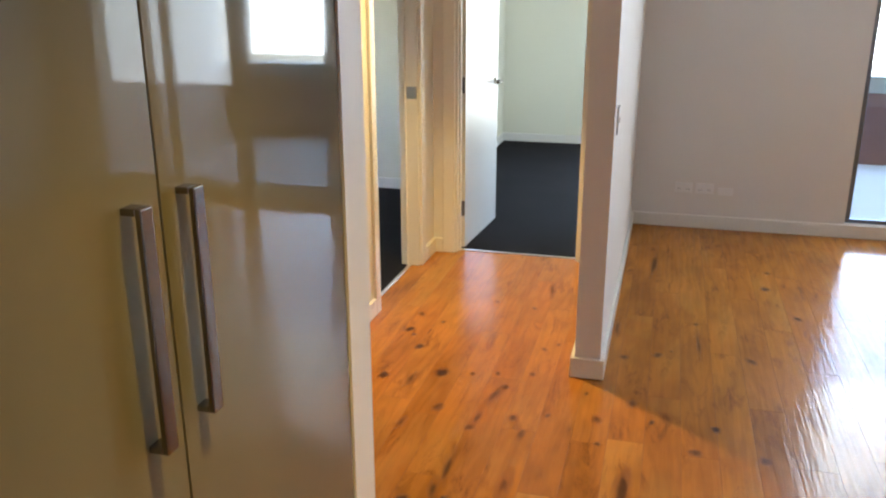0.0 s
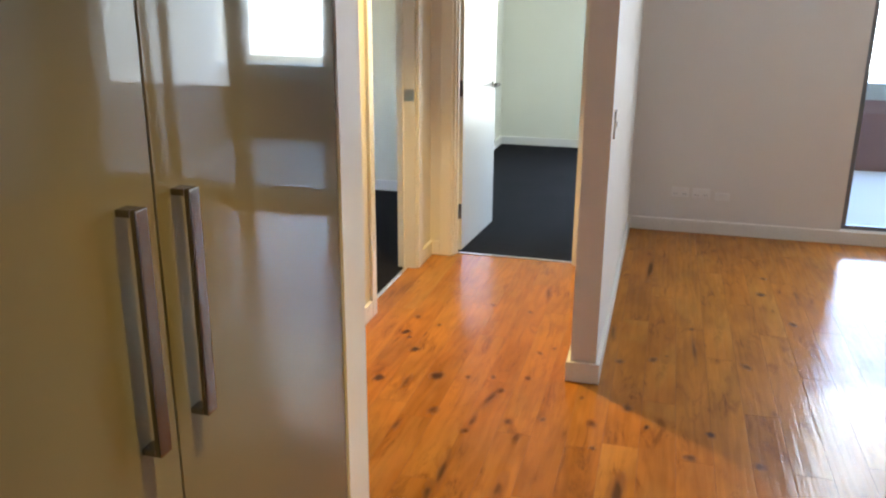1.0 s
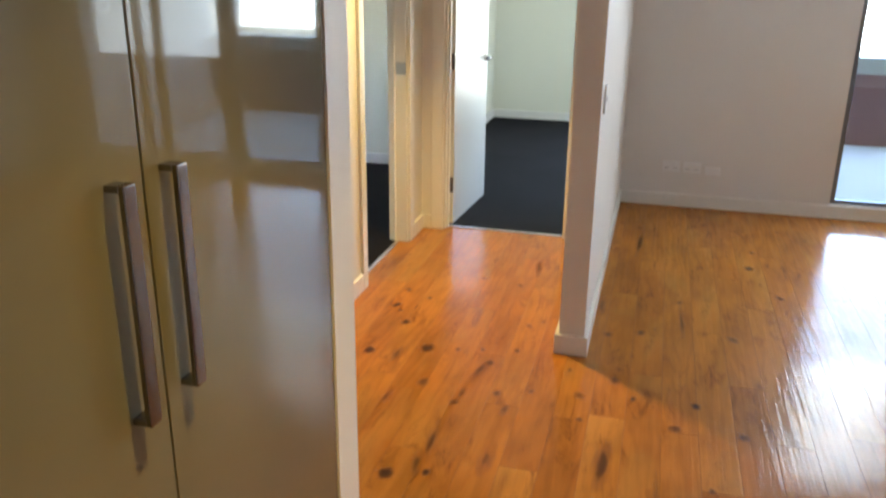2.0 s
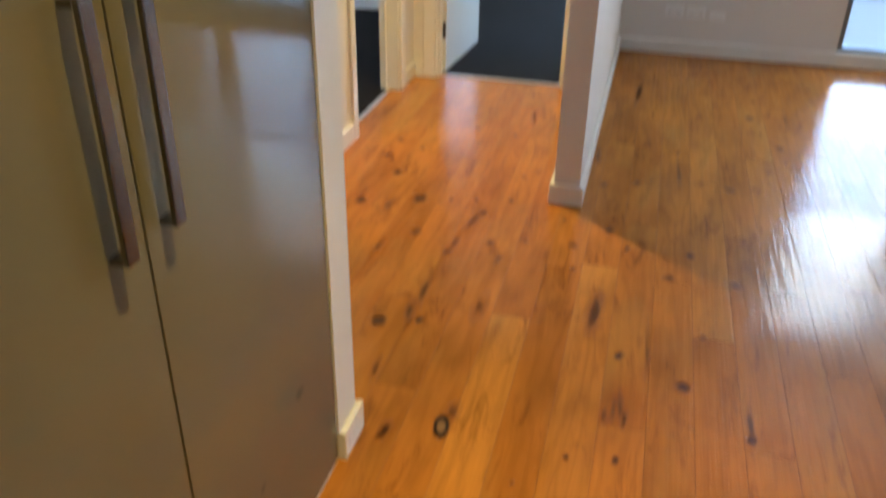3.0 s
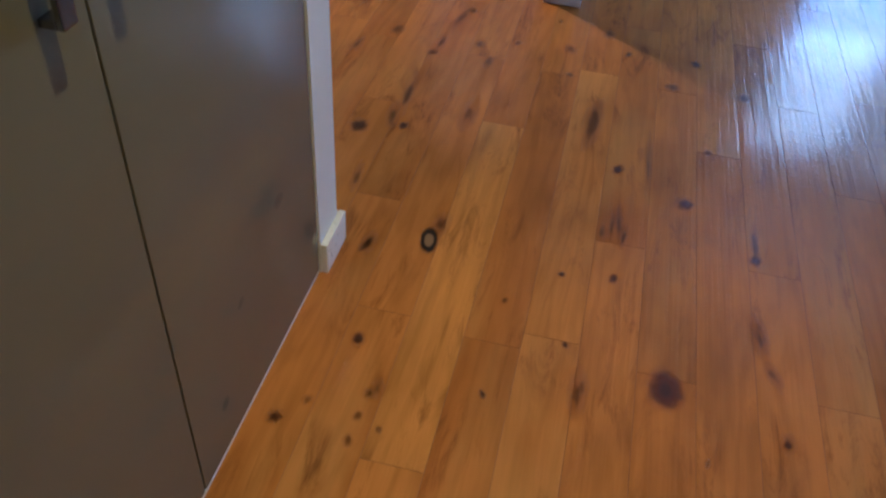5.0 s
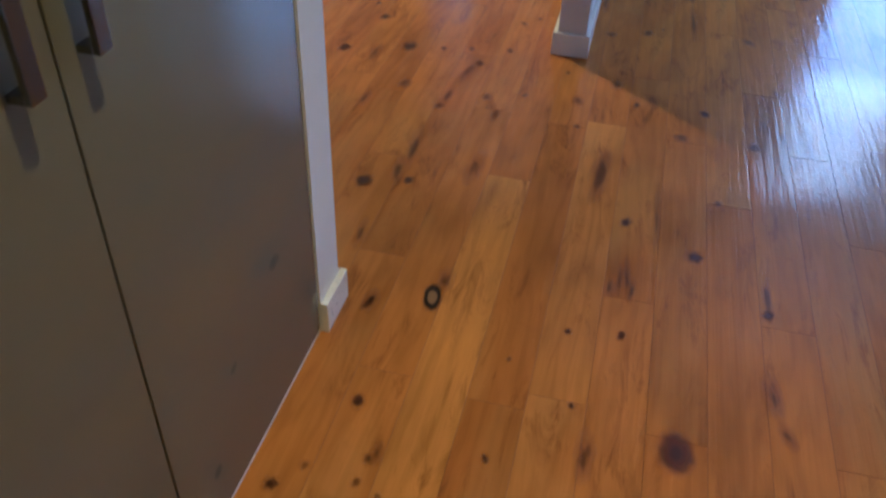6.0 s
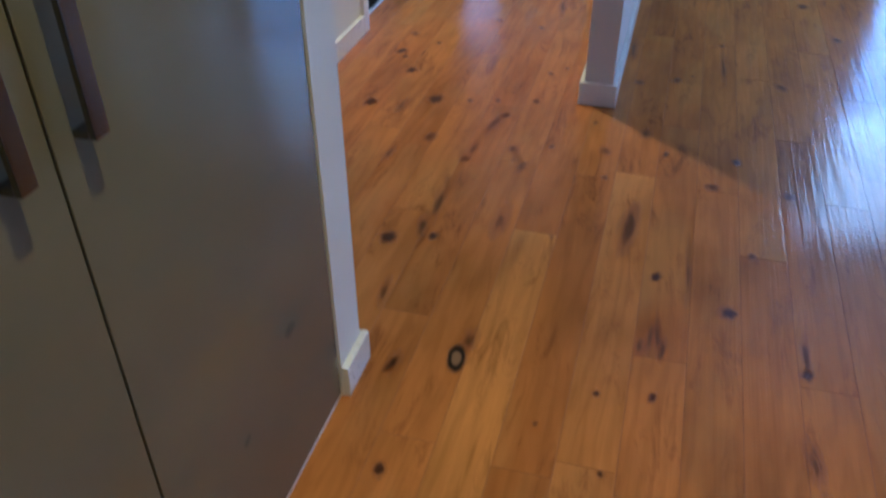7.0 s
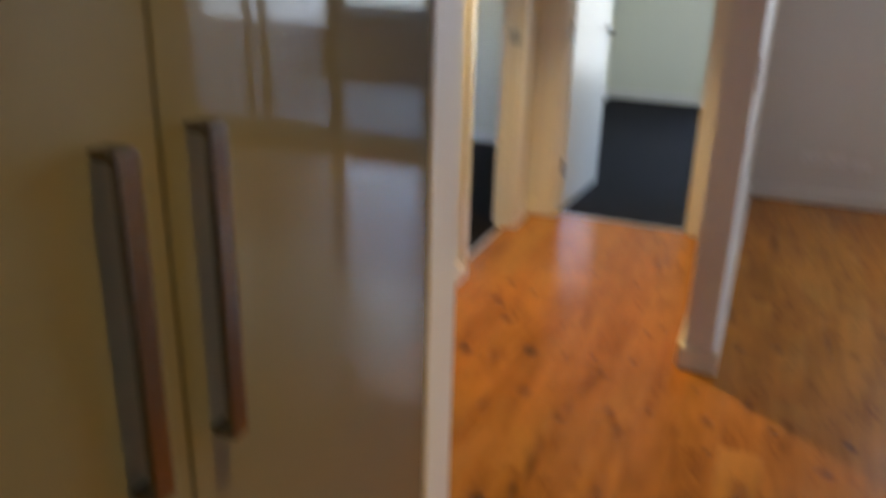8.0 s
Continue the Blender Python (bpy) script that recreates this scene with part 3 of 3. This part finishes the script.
# grain colour of single boards, dark red 0 to pale honey 0.8, by row and far end
TONES = {(-4, -1.4): 0.5, (-4, -0.1): 0.42, (-3, -1.8): 0.55, (-3, -0.5): 0.5, (-2, -0.9): 0.76, (-2, -2.2): 0.66, (-1, -1.9): 0.22, (-1, -0.6): 0.34,
         (0, -1.8): 0.6, (0, -0.5): 0.68, (1, -1.4): 0.52, (1, -0.1): 0.34, (2, -1.9): 0.4, (2, -0.6): 0.55, (3, -0.9): 0.45, (4, -1.4): 0.5, (4, -0.1): 0.42}
plank_meshes = {}


def plank_mesh(w, length):
    key = (round(w, 4), round(length, 3))
    if key not in plank_meshes:
        c = 0.0004
        hx, hy = w / 2 - 0.0001, length / 2 - 0.0001
        vs = [(sx * hx, sy * hy, -TH) for sx, sy in ((-1, -1), (1, -1), (1, 1), (-1, 1))]
        vs += [(sx * hx, sy * hy, -c) for sx, sy in ((-1, -1), (1, -1), (1, 1), (-1, 1))]
        vs += [(sx * (hx - c), sy * (hy - c), 0) for sx, sy in ((-1, -1), (1, -1), (1, 1), (-1, 1))]
        fs_ = [(8, 9, 10, 11), (3, 2, 1, 0)]
        for i in range(4):
            j = (i + 1) % 4
            fs_ += [(i, j, j + 4, i + 4), (i + 4, j + 4, j + 8, i + 8)]
        me = bpy.data.meshes.new("plank")
        me.from_pydata(vs, [], fs_)
        me.materials.append(M_WOOD)
        me.materials.append(M_JOINT)
        for poly in me.polygons:
            poly.material_index = 1 if abs(poly.normal.z) < 0.9 else 0
        plank_meshes[key] = me
    return plank_meshes[key]


def lay(x0, x1, y0, y1, tone):
    if x1 - x0 < 0.01 or y1 - y0 < 0.01:
        return
    ob = new("plank", plank_mesh(x1 - x0, y1 - y0))
    ob.location = ((x0 + x1) / 2, (y0 + y1) / 2, 0)
    ob.parent = floor
    ob.color = (1, 1, 1, tone)


rng = random.Random(4)
for k in range(-10, 29):
    xa, xb = PX + (k - 1) * PW, PX + k * PW
    xa, xb = max(xa, HW - 0.052), min(xb, 3.89)
    mid = (xa + xb) / 2
    lo, hi = -4.49, FW
    if mid < SX0 + 0.05:
        hi = BW + 0.052
    if mid < CX - 0.06:
        lo = NY1 - 0.02
    if mid < HW:
        lo, hi = DY0 + 0.02, DY1 - 0.02
    j = JOINTS.get(k, rng.uniform(-1.3, 0))
    while j > lo:
        j -= PL
    a = lo
    b = j + PL
    while a < hi - 0.01:
        lay(xa, xb, a, min(b, hi), TONES.get((k, round(b, 1)), rng.uniform(0.28, 0.66)))
        a, b = b, b + PL

# ---- knots in the planks ----
ROUND = [(0.226, -1.07, 0.02), (0.248, -1.556, 0.013), (0.116, -1.579, 0.011), (0.154, -1.818, 0.012), (-0.316, -1.935, 0.016),
         (-0.42, -2.19, 0.018), (-0.007, -2.013, 0.01), (-0.009, -1.712, 0.007), (-0.247, -2.08, 0.012), (-0.45, -1.045, 0.017),
         (-0.581, -1.085, 0.03), (-0.704, -0.12, 0.034), (-0.569, -0.098, 0.018), (-0.95, -0.215, 0.026), (-0.637, -0.436, 0.027)]
ROUND += [(-0.475, -0.562, 0.024), (-0.323, -0.446, 0.02), (0.0, -0.37, 0.024), (0.018, -0.557, 0.017), (0.455, -0.332, 0.018),
          (0.492, -0.894, 0.017), (0.635, 0.35, 0.028), (0.615, -0.52, 0.026), (0.212, -0.339, 0.014), (0.13, -0.205, 0.026)]
ROUND += [(0.425, -1.182, 0.027), (0.612, -1.377, 0.022), (0.652, -1.97, 0.011), (0.371, -0.527, 0.024), (-0.31, -0.04, 0.017),
          (-0.253, -2.207, 0.01), (-0.2, -2.164, 0.008), (-0.252, -2.142, 0.011), (-0.369, -2.13, 0.011), (0.482, -2.063, 0.009)]
ROUND_FAR = [(-0.99, 0.52, 0.023), (-0.85, 0.44, 0.017), (-0.99, 0.31, 0.025), (-0.95, 0.25, 0.014), (-0.88, 0.12, 0.024),
             (-0.64, 0.79, 0.018), (-0.3, 0.24, 0.018), (-0.43, 0.75, 0.016), (-0.46, -0.07, 0.016), (-0.4, -0.19, 0.021)]
ROUND_FAR += [(0.07, 0.25, 0.023), (0.22, 0.31, 0.024), (0.28, 0.37, 0.01), (0.79, 1.38, 0.032), (0.83, 1.67, 0.024),
              (0.91, 0.95, 0.022), (0.4, 0.74, 0.017), (-0.24, 0.31, 0.012), (-0.06, -0.16, 0.013), (-0.19, -0.39, 0.014)]
BLACK_KNOTS = {(0.226, -1.07), (0.248, -1.556), (0.116, -1.579), (0.154, -1.818), (-0.316, -1.935), (-0.42, -2.19), (-0.007, -2.013), (-0.45, -1.045),
               (-0.581, -1.085), (-0.704, -0.12), (0.212, -0.339), (0.455, -0.332), (0.425, -1.182), (0.612, -1.377), (0.652, -1.97), (0.79, 1.38),
               (-0.99, 0.31), (-0.88, 0.12), (-0.95, -0.215), (-0.95, 0.25)}
LONG = [(-0.266, -0.907, 0.015, 0.1, -2), (0.125, -0.839, 0.016, 0.155, -3), (0.313, -1.027, 0.006, 0.17, 1), (-0.485, -0.86, 0.011, 0.134, 4),
        (0.246, -1.327, 0.006, 0.09, 5), (0.226, -1.345, 0.004, 0.07, 0), (0.262, -1.38, 0.005, 0.05, -4), (0.204, -1.383, 0.008, 0.042, 0), (0.609, -1.665, 0.012, 0.071, 7), (0.198, -1.945, 0.012, 0.071, 1)]
LONG += [(-0.393, -1.606, 0.011, 0.046, -1), (0.652, -1.967, 0.009, 0.03, -5), (-0.27, -0.566, 0.008, 0.05, -9), (0.634, -1.777, 0.009, 0.042, 18),
         (-0.432, -0.27, 0.011, 0.11, -13), (0.615, -1.308, 0.007, 0.094, 1), (-0.822, -0.22, 0.009, 0.076, -3), (-0.507, -1.346, 0.008, 0.074, 5)]
LONG += [(-0.233, -2.061, 0.008, 0.031, 5), (-0.497, -0.999, 0.01, 0.08, 10), (0.168, 1.668, 0.012, 0.26, -2), (0.017, 0.603, 0.01, 0.13, 1),
         (-0.46, -0.479, 0.01, 0.08, -1), (0.407, 0.498, 0.007, 0.19, 2), (-0.743, -0.592, 0.009, 0.06, -4), (-0.375, 1.047, 0.01, 0.13, 5)]


knots_laid = []


def knot(x, y, rx, ry, mat, turn=0.0):
    bm = bmesh.new()
    bmesh.ops.create_circle(bm, cap_ends=True, segments=28, radius=1.0)
    for v in bm.verts:
        v.co = (v.co.x * rx, v.co.y * ry, 0)
    ob = part("knot", bm, mat, floor)
    ob.location, ob.rotation_euler = (x, y, 0.0004 + 0.00001 * len(knots_laid)), (0, 0, radians(turn))
    knots_laid.append(ob)


knot(-0.228, -1.475, 0.03, 0.06, M_STREAK, -4)
knot(-0.242, -1.55, 0.028, 0.062, M_RING, 10)
knot(-0.397, -1.615, 0.012, 0.04, M_KNOT, -14)
knot(0.389, -1.888, 0.05, 0.072, M_HEART)
for x, y, r in ROUND + ROUND_FAR:
    heart = M_KNOT if (x, y) in BLACK_KNOTS else M_FAINT
    knot(x, y, r * rng.uniform(0.9, 1.3), r * rng.uniform(1.2, 2.0), heart, rng.uniform(-25, 25))
for x, y, rx, ry, lean in LONG:
    knot(x, y, rx * 2.2, ry * 1.2, M_STREAK, lean)
